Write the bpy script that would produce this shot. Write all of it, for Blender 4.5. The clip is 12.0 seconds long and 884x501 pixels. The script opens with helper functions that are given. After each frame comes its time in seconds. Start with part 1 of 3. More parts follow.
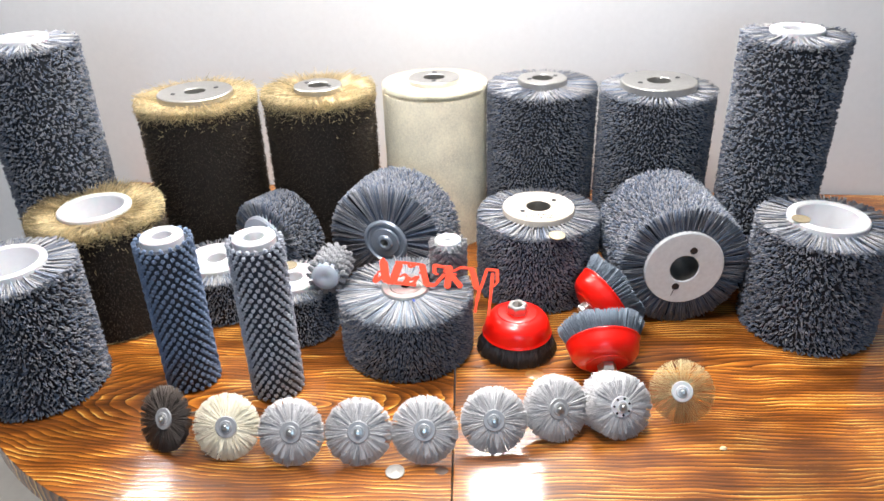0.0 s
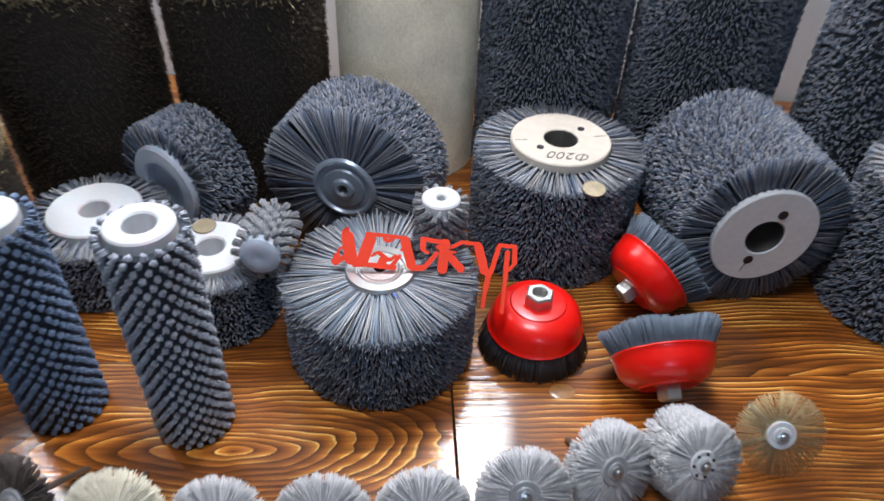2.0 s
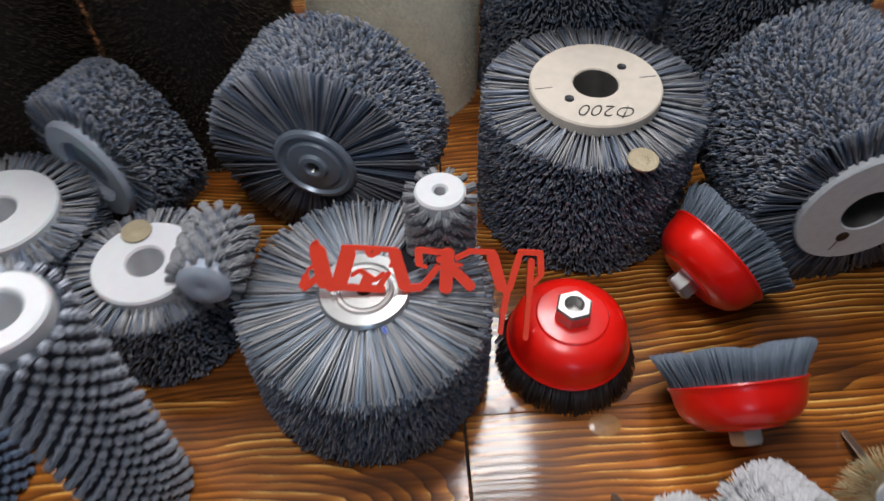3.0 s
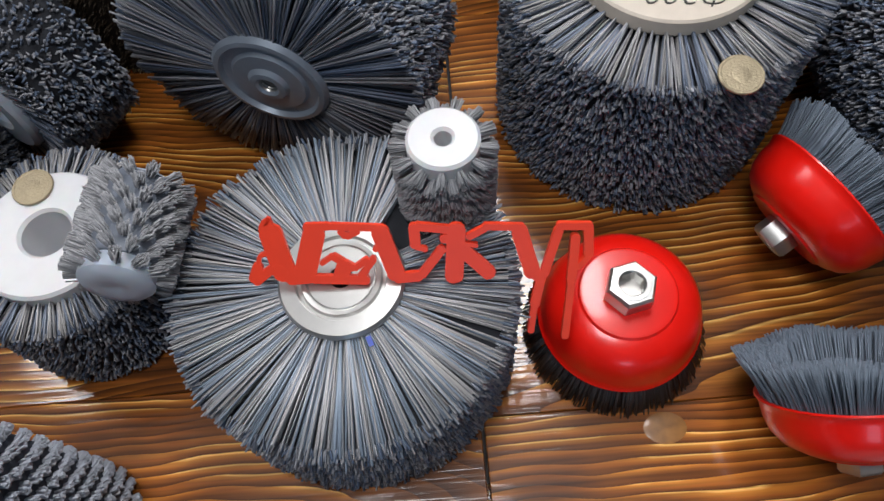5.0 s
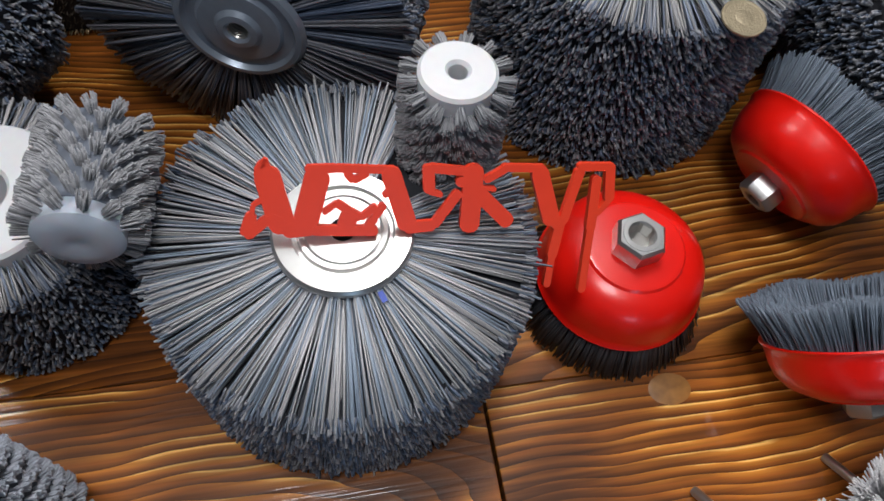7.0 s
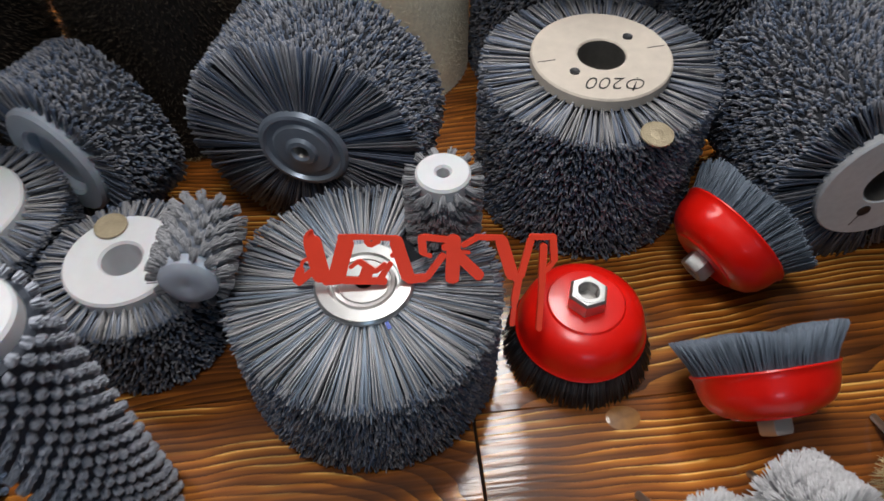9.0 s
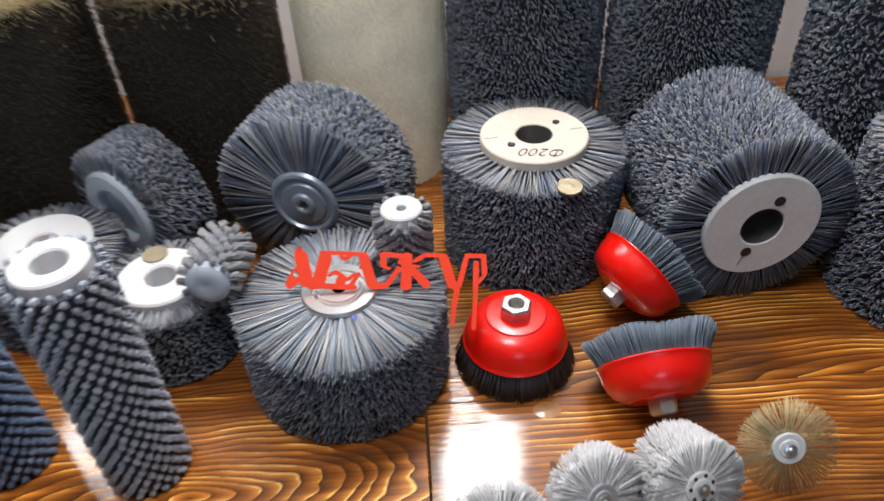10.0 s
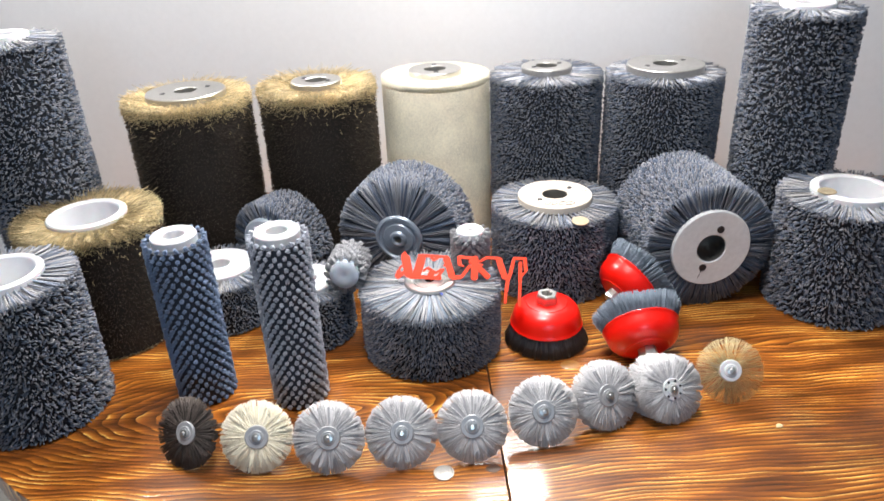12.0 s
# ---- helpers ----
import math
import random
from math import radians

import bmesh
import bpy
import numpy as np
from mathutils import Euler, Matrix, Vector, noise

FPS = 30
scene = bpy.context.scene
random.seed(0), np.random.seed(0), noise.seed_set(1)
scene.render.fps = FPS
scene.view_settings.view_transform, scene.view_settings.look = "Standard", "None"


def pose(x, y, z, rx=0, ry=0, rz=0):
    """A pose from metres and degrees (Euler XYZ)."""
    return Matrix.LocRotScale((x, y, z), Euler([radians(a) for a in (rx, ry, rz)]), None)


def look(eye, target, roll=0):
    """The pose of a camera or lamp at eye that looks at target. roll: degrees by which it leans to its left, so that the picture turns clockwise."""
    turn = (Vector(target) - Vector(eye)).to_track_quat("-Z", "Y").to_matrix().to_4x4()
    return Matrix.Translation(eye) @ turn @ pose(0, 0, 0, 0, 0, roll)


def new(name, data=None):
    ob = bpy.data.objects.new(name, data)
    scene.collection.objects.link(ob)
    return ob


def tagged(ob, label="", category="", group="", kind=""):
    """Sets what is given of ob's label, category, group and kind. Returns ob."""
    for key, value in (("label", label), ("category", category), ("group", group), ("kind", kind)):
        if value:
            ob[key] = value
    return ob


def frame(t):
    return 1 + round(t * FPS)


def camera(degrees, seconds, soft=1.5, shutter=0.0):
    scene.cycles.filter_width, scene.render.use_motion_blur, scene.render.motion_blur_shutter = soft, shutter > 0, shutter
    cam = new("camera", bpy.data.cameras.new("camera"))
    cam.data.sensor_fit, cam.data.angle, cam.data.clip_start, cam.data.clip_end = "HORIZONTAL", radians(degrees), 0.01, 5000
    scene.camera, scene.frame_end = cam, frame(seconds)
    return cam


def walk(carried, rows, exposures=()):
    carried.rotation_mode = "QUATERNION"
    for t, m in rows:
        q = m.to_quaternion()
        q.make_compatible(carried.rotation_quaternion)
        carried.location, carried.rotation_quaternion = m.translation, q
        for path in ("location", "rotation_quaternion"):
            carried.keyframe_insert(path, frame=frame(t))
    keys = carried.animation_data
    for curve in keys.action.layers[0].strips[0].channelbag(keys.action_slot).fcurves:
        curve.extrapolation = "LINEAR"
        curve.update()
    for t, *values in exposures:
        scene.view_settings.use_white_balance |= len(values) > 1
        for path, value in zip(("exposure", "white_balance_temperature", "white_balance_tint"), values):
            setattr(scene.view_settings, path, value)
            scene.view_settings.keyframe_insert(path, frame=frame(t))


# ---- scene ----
cam = camera(62.6, 12.0, shutter=0.7)
PATH = [
    (0, (0.052, 0.007, 0.698), (-0.031, 1.763, -0.257), -1.8),
    (0.5, (0.095, 0.036, 0.687), (-0.041, 1.776, -0.29), -2.0),
    (1, (0.108, 0.094, 0.678), (0.019, 1.81, -0.345), -1.5),
    (1.5, (0.039, 0.235, 0.647), (0.031, 1.891, -0.475), 0.2),
    (2, (-0.031, 0.391, 0.623), (0.084, 1.921, -0.661), 2.5),
    (2.5, (-0.028, 0.491, 0.599), (0.047, 1.933, -0.785), 0.8),
    (3, (-0.007, 0.619, 0.583), (0.059, 1.89, -0.96), -1.2),
    (3.5, (0.017, 0.711, 0.56), (0.015, 1.822, -1.103), -5.4),
    (3.7, (0.021, 0.743, 0.542), (-0.003, 1.75, -1.186), -6.8),
    (5.5, (-0.002, 0.799, 0.489), (-0.004, 1.669, -1.311), -4.8),
    (6, (-0.039, 0.786, 0.469), (0.205, 1.692, -1.298), 7.7),
    (6.5, (-0.047, 0.789, 0.438), (0.217, 1.665, -1.34), 7.6),
    (7, (-0.06, 0.783, 0.442), (0.242, 1.691, -1.314), 9.8),
    (7.5, (-0.07, 0.775, 0.467), (0.278, 1.737, -1.252), 10.2),
    (7.7, (-0.074, 0.766, 0.482), (0.295, 1.795, -1.192), 9.8),
    (9.3, (-0.021, 0.606, 0.564), (0.084, 1.913, -0.946), -1.5),
    (9.5, (-0.019, 0.572, 0.575), (0.13, 1.941, -0.875), 0.1),
    (10, (0.033, 0.444, 0.592), (0.083, 1.978, -0.69), -2.8),
    (10.5, (0.04, 0.319, 0.615), (0.0, 1.955, -0.534), -3.9),
    (11, (-0.007, 0.164, 0.631), (0.061, 1.912, -0.338), -2.9),
    (11.5, (-0.052, 0.054, 0.639), (0.019, 1.848, -0.242), -2.3),
    (12, (-0.059, 0.033, 0.638), (-0.008, 1.814, -0.271), -2.6),
]
EXPOSURES = [(0, 1.15, 6500, 10), (1, 1.1, 6500, 10), (1.5, 0.8, 6400, 10), (2.0, 0.1, 5900, 10), (2.5, -0.55, 6200, 10), (3.5, -0.4, 6200, 10), (5.5, -0.4, 6250, 10), (6.0, -0.58, 6250, 10), (6.5, -0.42, 6250, 10), (7.0, -0.45, 6250, 10),
             (7.5, -0.78, 6250, 10), (9.5, -0.4, 6400, 10), (10, 0.2, 6400, 10), (10.5, 0.55, 6500, 10), (11, 0.72, 6500, 10), (11.5, 0.9, 6500, 10), (12, 1.0, 6500, 10)]
walk(cam, [(t, look(eye, target, roll)) for t, eye, target, roll in PATH], EXPOSURES)

# ---- light ----
world = bpy.data.worlds.new("world")
scene.world = world
world.use_nodes = True
world.node_tree.nodes["Background"].inputs["Color"].default_value = (0.75, 0.8, 0.9, 1)
world.node_tree.nodes["Background"].inputs["Strength"].default_value = 0.05

WALL_Y = 1.612  # at x = 0; the wall stands a little askew to the table
WALL_TURN = -4.3
CEIL_Z = 1.58


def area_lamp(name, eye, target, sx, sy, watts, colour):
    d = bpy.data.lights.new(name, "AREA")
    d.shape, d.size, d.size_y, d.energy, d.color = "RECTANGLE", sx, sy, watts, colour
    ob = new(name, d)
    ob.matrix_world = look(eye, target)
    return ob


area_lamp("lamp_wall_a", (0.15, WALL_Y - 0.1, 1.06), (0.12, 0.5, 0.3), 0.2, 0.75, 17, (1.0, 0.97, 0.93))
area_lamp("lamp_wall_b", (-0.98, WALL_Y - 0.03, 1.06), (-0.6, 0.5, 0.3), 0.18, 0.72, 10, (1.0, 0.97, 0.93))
area_lamp("lamp_ceiling", (-0.12, 0.72, 1.5), (-0.1, 0.8, 0), 0.4, 0.4, 12, (1.0, 0.97, 0.95))
# Added cool fill from the front; no window stands there
area_lamp("fill_front", (0.1, -2.35, 0.95), (0.0, 0.9, 0.0), 0.7, 0.8, 10, (0.48, 0.73, 1.0))

# ---- materials ----


def mat(name, colour, rough=0.5, metal=0.0, vary=0.12, scale=60.0, big=6.0, bump=0.0, bump_scale=None, coat=0.0, island=0.0, per_object=0.0, sss=0.0, second=None):
    """A surface with two scales of variation, optional relief and a tint of its own for each loose piece."""
    m = bpy.data.materials.new(name)
    m.use_nodes = True
    nt = m.node_tree
    n, l = nt.nodes, nt.links
    b = n["Principled BSDF"]
    b.inputs["Roughness"].default_value, b.inputs["Metallic"].default_value = rough, metal
    b.inputs["Coat Weight"].default_value = coat
    b.inputs["Coat Roughness"].default_value = 0.08
    if sss:
        b.inputs["Subsurface Weight"].default_value = sss
        b.inputs["Subsurface Scale"].default_value = 0.01
    tc = n.new("ShaderNodeTexCoord")
    fine, wide = n.new("ShaderNodeTexNoise"), n.new("ShaderNodeTexNoise")
    fine.inputs["Scale"].default_value, wide.inputs["Scale"].default_value = scale, big
    fine.inputs["Detail"].default_value = 4
    l.new(tc.outputs["Object"], fine.inputs["Vector"])
    l.new(tc.outputs["Object"], wide.inputs["Vector"])
    add = n.new("ShaderNodeMath")
    add.operation = "ADD"
    l.new(fine.outputs["Fac"], add.inputs[0])
    l.new(wide.outputs["Fac"], add.inputs[1])
    last = add
    if island:
        geo = n.new("ShaderNodeNewGeometry")
        mul = n.new("ShaderNodeMath")
        mul.operation = "MULTIPLY_ADD"
        mul.inputs[1].default_value = island
        l.new(geo.outputs["Random Per Island"], mul.inputs[0])
        l.new(last.outputs[0], mul.inputs[2])
        last = mul
    if per_object:
        info = n.new("ShaderNodeObjectInfo")
        mul = n.new("ShaderNodeMath")
        mul.operation = "MULTIPLY_ADD"
        mul.inputs[1].default_value = per_object
        l.new(info.outputs["Random"], mul.inputs[0])
        l.new(last.outputs[0], mul.inputs[2])
        last = mul
    rng = n.new("ShaderNodeMapRange")
    rng.inputs["From Min"].default_value, rng.inputs["From Max"].default_value = 0.6, 1.4 + island + per_object
    rng.inputs["To Min"].default_value, rng.inputs["To Max"].default_value = 1 - vary, 1 + vary
    l.new(last.outputs[0], rng.inputs["Value"])
    mix = n.new("ShaderNodeVectorMath")
    mix.operation = "SCALE"
    mix.inputs[0].default_value = colour
    l.new(rng.outputs["Result"], mix.inputs["Scale"])
    if second:
        # some filaments are of another shade
        pick, two = n.new("ShaderNodeMapRange"), n.new("ShaderNodeMix")
        two.data_type = "RGBA"
        wn = n.new("ShaderNodeTexWhiteNoise")
        wn.noise_dimensions = "1D"
        g2 = n.new("ShaderNodeNewGeometry")
        l.new(g2.outputs["Random Per Island"], wn.inputs["W"])
        pick.inputs["From Min"].default_value, pick.inputs["From Max"].default_value = 0.35, 0.75
        l.new(wn.outputs["Value"], pick.inputs["Value"])
        l.new(pick.outputs["Result"], two.inputs["Factor"])
        for k in two.inputs:
            if k.type == "RGBA":
                k.default_value = (*(colour if k.name == "A" else second), 1)
        out = [k for k in two.outputs if k.type == "RGBA"][0]
        l.new(out, mix.inputs[0])
    l.new(mix.outputs[0], b.inputs["Base Color"])
    if bump:
        bn = n.new("ShaderNodeBump")
        bn.inputs["Strength"].default_value, bn.inputs["Distance"].default_value = bump, 0.001
        src = fine
        if bump_scale:
            src = n.new("ShaderNodeTexNoise")
            src.inputs["Scale"].default_value = bump_scale
            l.new(tc.outputs["Object"], src.inputs["Vector"])
        l.new(src.outputs["Fac"], bn.inputs["Height"])
        l.new(bn.outputs["Normal"], b.inputs["Normal"])
    return m


def wood_mat(name, along=0.11, rings=48.0):
    """Stained, varnished pine: dark soft rings with pale hard lines, along the board's x axis."""
    m = bpy.data.materials.new(name)
    m.use_nodes = True
    nt = m.node_tree
    n, l = nt.nodes, nt.links
    b = n["Principled BSDF"]
    tc, info = n.new("ShaderNodeTexCoord"), n.new("ShaderNodeObjectInfo")
    shift = n.new("ShaderNodeCombineXYZ")
    for k, v in (("X", 3.0), ("Y", 0.05), ("Z", 0.02)):
        mu = n.new("ShaderNodeMath")
        mu.operation = "MULTIPLY"
        mu.inputs[1].default_value = v
        l.new(info.outputs["Random"], mu.inputs[0])
        l.new(mu.outputs[0], shift.inputs[k])
    ad = n.new("ShaderNodeVectorMath")
    l.new(tc.outputs["Object"], ad.inputs[0])
    l.new(shift.outputs[0], ad.inputs[1])
    # slow waves bend the grain
    slow = n.new("ShaderNodeTexNoise")
    slow.inputs["Scale"].default_value = 3.2
    slow.inputs["Detail"].default_value = 2.5
    l.new(ad.outputs[0], slow.inputs["Vector"])
    bend = n.new("ShaderNodeVectorMath")
    bend.operation = "MULTIPLY_ADD"
    bend.inputs[1].default_value = (0.25, 0.075, 0.0)
    l.new(slow.outputs["Color"], bend.inputs[0])
    l.new(tc.outputs["Object"], bend.inputs[2])
    mp = n.new("ShaderNodeMapping")
    mp.inputs["Location"].default_value = (-0.01, -0.012, 0)
    mp.inputs["Scale"].default_value = (along, 1, 1)
    l.new(bend.outputs[0], mp.inputs["Vector"])
    wave = n.new("ShaderNodeTexWave")
    wave.wave_type, wave.rings_direction, wave.wave_profile = "RINGS", "Z", "SAW"
    wave.inputs["Scale"].default_value = rings
    wave.inputs["Distortion"].default_value = 8.5
    wave.inputs["Detail"].default_value = 2.0
    wave.inputs["Detail Scale"].default_value = 0.5
    l.new(mp.outputs[0], wave.inputs["Vector"])
    ramp = n.new("ShaderNodeValToRGB")
    e = ramp.color_ramp.elements
    e[0].position, e[0].color = 0.0, (0.05, 0.015, 0.003, 1)
    e[1].position, e[1].color = 1.0, (0.07, 0.022, 0.0045, 1)
    for p, c in ((0.4, (0.18, 0.055, 0.0075, 1)), (0.74, (0.33, 0.125, 0.017, 1)), (0.9, (0.6, 0.36, 0.1, 1)), (0.96, (0.32, 0.15, 0.03, 1))):
        k = e.new(p)
        k.color = c
    # the hard lines fade here and there
    fade, fmap, fmul = n.new("ShaderNodeTexNoise"), n.new("ShaderNodeMapRange"), n.new("ShaderNodeMath")
    fade.inputs["Scale"].default_value = 1.0
    fade.inputs["Detail"].default_value = 3
    stretch = n.new("ShaderNodeMapping")
    stretch.inputs["Scale"].default_value = (7, 34, 10)
    l.new(ad.outputs[0], stretch.inputs["Vector"])
    l.new(stretch.outputs[0], fade.inputs["Vector"])
    fmap.inputs["From Min"].default_value, fmap.inputs["From Max"].default_value = 0.35, 0.6
    fmap.inputs["To Min"].default_value, fmap.inputs["To Max"].default_value = 0.25, 1.0
    l.new(fade.outputs["Fac"], fmap.inputs["Value"])
    fmul.operation = "MULTIPLY"
    l.new(wave.outputs["Fac"], fmul.inputs[0])
    l.new(fmap.outputs["Result"], fmul.inputs[1])
    l.new(fmul.outputs[0], ramp.inputs["Fac"])
    # fibres and blotches
    mp2 = n.new("ShaderNodeMapping")
    mp2.inputs["Scale"].default_value = (6, 260, 60)
    l.new(ad.outputs[0], mp2.inputs["Vector"])
    fib = n.new("ShaderNodeTexNoise")
    fib.inputs["Scale"].default_value = 1.0
    fib.inputs["Detail"].default_value = 3
    l.new(mp2.outputs[0], fib.inputs["Vector"])
    blot = n.new("ShaderNodeTexNoise")
    blot.inputs["Scale"].default_value = 5.0
    blot.inputs["Detail"].default_value = 3
    l.new(ad.outputs[0], blot.inputs["Vector"])
    sm = n.new("ShaderNodeMath")
    l.new(fib.outputs["Fac"], sm.inputs[0])
    l.new(blot.outputs["Fac"], sm.inputs[1])
    mr = n.new("ShaderNodeMapRange")
    mr.inputs["From Min"].default_value, mr.inputs["From Max"].default_value = 0.6, 1.4
    mr.inputs["To Min"].default_value, mr.inputs["To Max"].default_value = 0.3, 2.6
    l.new(sm.outputs[0], mr.inputs["Value"])
    sc = n.new("ShaderNodeVectorMath")
    sc.operation = "SCALE"
    l.new(ramp.outputs["Color"], sc.inputs[0])
    l.new(mr.outputs["Result"], sc.inputs["Scale"])
    l.new(sc.outputs[0], b.inputs["Base Color"])
    b.inputs["Roughness"].default_value = 0.36
    b.inputs["Specular IOR Level"].default_value = 0.22
    b.inputs["Coat Weight"].default_value = 0.75
    b.inputs["Coat Roughness"].default_value = 0.07
    bn = n.new("ShaderNodeBump")
    bn.inputs["Strength"].default_value, bn.inputs["Distance"].default_value = 0.35, 0.0008
    s2 = n.new("ShaderNodeMath")
    s2.operation = "MULTIPLY_ADD"
    s2.inputs[1].default_value = 0.6
    l.new(wave.outputs["Fac"], s2.inputs[0])
    l.new(fib.outputs["Fac"], s2.inputs[2])
    l.new(s2.outputs[0], bn.inputs["Height"])
    l.new(bn.outputs["Normal"], b.inputs["Normal"])
    l.new(bn.outputs["Normal"], b.inputs["Coat Normal"])
    return m


M_WOOD = wood_mat("stained_pine")
M_WOOD_HEART = wood_mat("stained_pine_heartwood", 0.24, 52.0)
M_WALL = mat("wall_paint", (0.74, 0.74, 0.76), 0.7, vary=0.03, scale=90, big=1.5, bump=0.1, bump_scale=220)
M_WALL_UNSEEN = mat("unseen_wall_dark", (0.15, 0.16, 0.18), 0.8, vary=0.05, scale=60, big=1.5)
M_CEIL = mat("ceiling_paint", (0.8, 0.8, 0.8), 0.8, vary=0.03)
M_FLOOR = mat("floor_tile", (0.46, 0.43, 0.39), 0.4, vary=0.1, scale=30, big=3)
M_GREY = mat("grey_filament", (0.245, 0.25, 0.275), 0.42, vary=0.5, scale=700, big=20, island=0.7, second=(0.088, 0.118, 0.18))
# Lit copies of grey_filament for upright ends, whose sides stay darker
M_CENTRE_LIT = mat("centre_filament_lit", (0.49, 0.48, 0.49), 0.42, vary=0.35, scale=900, big=20, island=0.7, second=(0.265, 0.325, 0.41))
M_GREY_LIT = mat("grey_filament_lit", (0.38, 0.372, 0.375), 0.4, vary=0.45, scale=900, big=20, island=0.7, second=(0.18, 0.215, 0.29))
# Near-black core colour stands for the shade between filaments
M_GREY_GAP = mat("grey_gap_shade", (0.012, 0.014, 0.02), 0.8, vary=0.3, scale=300, big=40)
M_MID = mat("light_grey_filament", (0.43, 0.46, 0.53), 0.5, vary=0.35, scale=400, big=20, island=0.8)
# Tube brush core, coloured dark like the shade between tufts
M_TUFT_GAP = mat("tuft_gap_shade", (0.03, 0.038, 0.056), 0.7, vary=0.3, scale=300, big=30)
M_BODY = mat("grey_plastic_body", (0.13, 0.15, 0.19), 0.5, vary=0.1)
M_BLUE = mat("blue_grey_filament", (0.17, 0.235, 0.36), 0.5, vary=0.35, scale=400, big=20, island=0.8)
M_PALE = mat("pale_grey_filament", (0.6, 0.595, 0.61), 0.45, vary=0.3, scale=400, big=30, island=0.8)
M_PALE_CORE = mat("pale_filament_root", (0.42, 0.42, 0.44), 0.7, vary=0.2, scale=300)
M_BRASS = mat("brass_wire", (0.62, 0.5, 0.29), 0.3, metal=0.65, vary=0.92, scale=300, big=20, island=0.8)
# Darker copy of brass_wire for the drum sides, which lie in shade
M_BRASS_SHADED = mat("brass_wire_shaded", (0.05, 0.035, 0.022), 0.45, metal=0.4, vary=0.6, scale=300, big=14, island=0.8)
M_BRASS_FINE = mat("fine_brass_wire", (0.56, 0.48, 0.28), 0.4, metal=0.45, vary=0.35, scale=300, big=20, island=0.8)
# Core colour stands in for the deep shade among the wires
M_BRASS_GAP = mat("brass_gap_shade", (0.011, 0.007, 0.0045), 0.8, vary=0.6, scale=420, big=16, bump=0.8, bump_scale=600)
M_CREAM = mat("cream_fibre", (0.94, 0.88, 0.72), 0.8, vary=0.16, scale=260, big=14, island=0.5)
M_CREAM_CORE = mat("cream_fibre_root", (0.9, 0.83, 0.65), 0.9, vary=0.2, scale=260, big=24, bump=0.5)
M_HAIR = mat("brown_hair", (0.075, 0.058, 0.05), 0.5, vary=0.45, scale=300, big=30, island=0.9)
M_HAIR_CORE = mat("brown_hair_root", (0.03, 0.024, 0.02), 0.7, vary=0.2, scale=200)
M_STEEL = mat("steel", (0.46, 0.45, 0.43), 0.34, metal=0.92, vary=0.12, scale=160, big=14, bump=0.05)
M_ZINC = mat("dull_zinc", (0.29, 0.34, 0.41), 0.33, metal=0.45, vary=0.1, scale=120, big=18)
M_WASHER = mat("dull_washer_steel", (0.4, 0.41, 0.43), 0.5, metal=0.35, vary=0.15, scale=200, big=30)
M_STUB = mat("coarse_grey_filament", (0.31, 0.315, 0.335), 0.5, vary=0.45, scale=400, big=20, island=0.8)
M_STEEL_BRIGHT = mat("zinc_steel", (0.6, 0.6, 0.59), 0.3, metal=0.9, vary=0.08, scale=120, big=14)
M_HOLE_SHADE = mat("hole_shade", (0.045, 0.045, 0.05), 0.4, metal=0.6, vary=0.2)
M_WHITE = mat("white_plastic", (0.63, 0.635, 0.66), 0.38, vary=0.04, scale=120, big=12, sss=0.15)
M_BLUEWHITE = mat("milky_plastic", (0.44, 0.49, 0.57), 0.35, vary=0.06, scale=120, big=12, sss=0.15)
M_ALU = mat("machined_aluminium", (0.74, 0.76, 0.78), 0.45, metal=0.1, vary=0.1, scale=140, big=18)
M_PLY = mat("pale_board", (0.6, 0.53, 0.45), 0.55, vary=0.1, scale=90, big=14)
M_RED = mat("red_lacquer", (0.8, 0.008, 0.003), 0.3, vary=0.06, scale=40, big=10, coat=0.25)
M_SIGN = mat("red_acrylic", (0.92, 0.06, 0.02), 0.36, vary=0.05, scale=60, big=8)
M_INK = mat("black_ink", (0.03, 0.028, 0.026), 0.6, vary=0.1)
M_COIN = mat("coin_brass", (0.36, 0.3, 0.2), 0.45, metal=0.5, vary=0.15, scale=500, big=60, bump=0.4, bump_scale=600)
M_COIN_PALE = mat("coin_nickel", (0.42, 0.41, 0.39), 0.35, metal=0.6, vary=0.12, scale=500, big=60, bump=0.4, bump_scale=600)
M_TAPE = mat("blue_tape", (0.02, 0.06, 0.4), 0.4, vary=0.1)
M_CHIP = mat("bare_wood", (0.75, 0.55, 0.32), 0.7, vary=0.15)
M_KNOT = mat("pale_knot", (0.27, 0.12, 0.028), 0.4, vary=0.35, scale=160, big=60, coat=0.5)
M_KNOT_DARK = mat("dark_knot", (0.045, 0.016, 0.006), 0.45, vary=0.4, scale=160, big=60)
M_CUPBRISTLE = mat("dark_cup_bristle", (0.085, 0.09, 0.105), 0.55, vary=0.35, scale=400, island=0.8)
M_CUPBRISTLE_BLUE = mat("blue_cup_bristle", (0.14, 0.175, 0.225), 0.55, vary=0.3, scale=400, island=0.8)

# ---- mesh helpers ----


def thing(name, m, label, category, group="", kind=""):
    ob = new(name)
    ob.matrix_world = m
    return tagged(ob, label, category, group, kind)


def part(name, data, material, parent, label=""):
    """Links a mesh or a bmesh as one object under a thing or a part."""
    if isinstance(data, bmesh.types.BMesh):
        me = bpy.data.meshes.new(name)
        data.to_mesh(me)
        data.free()
    else:
        me = data
    if not me.materials:
        me.materials.append(material)
    ob = new(name, me)
    ob.parent = parent
    return tagged(ob, label)


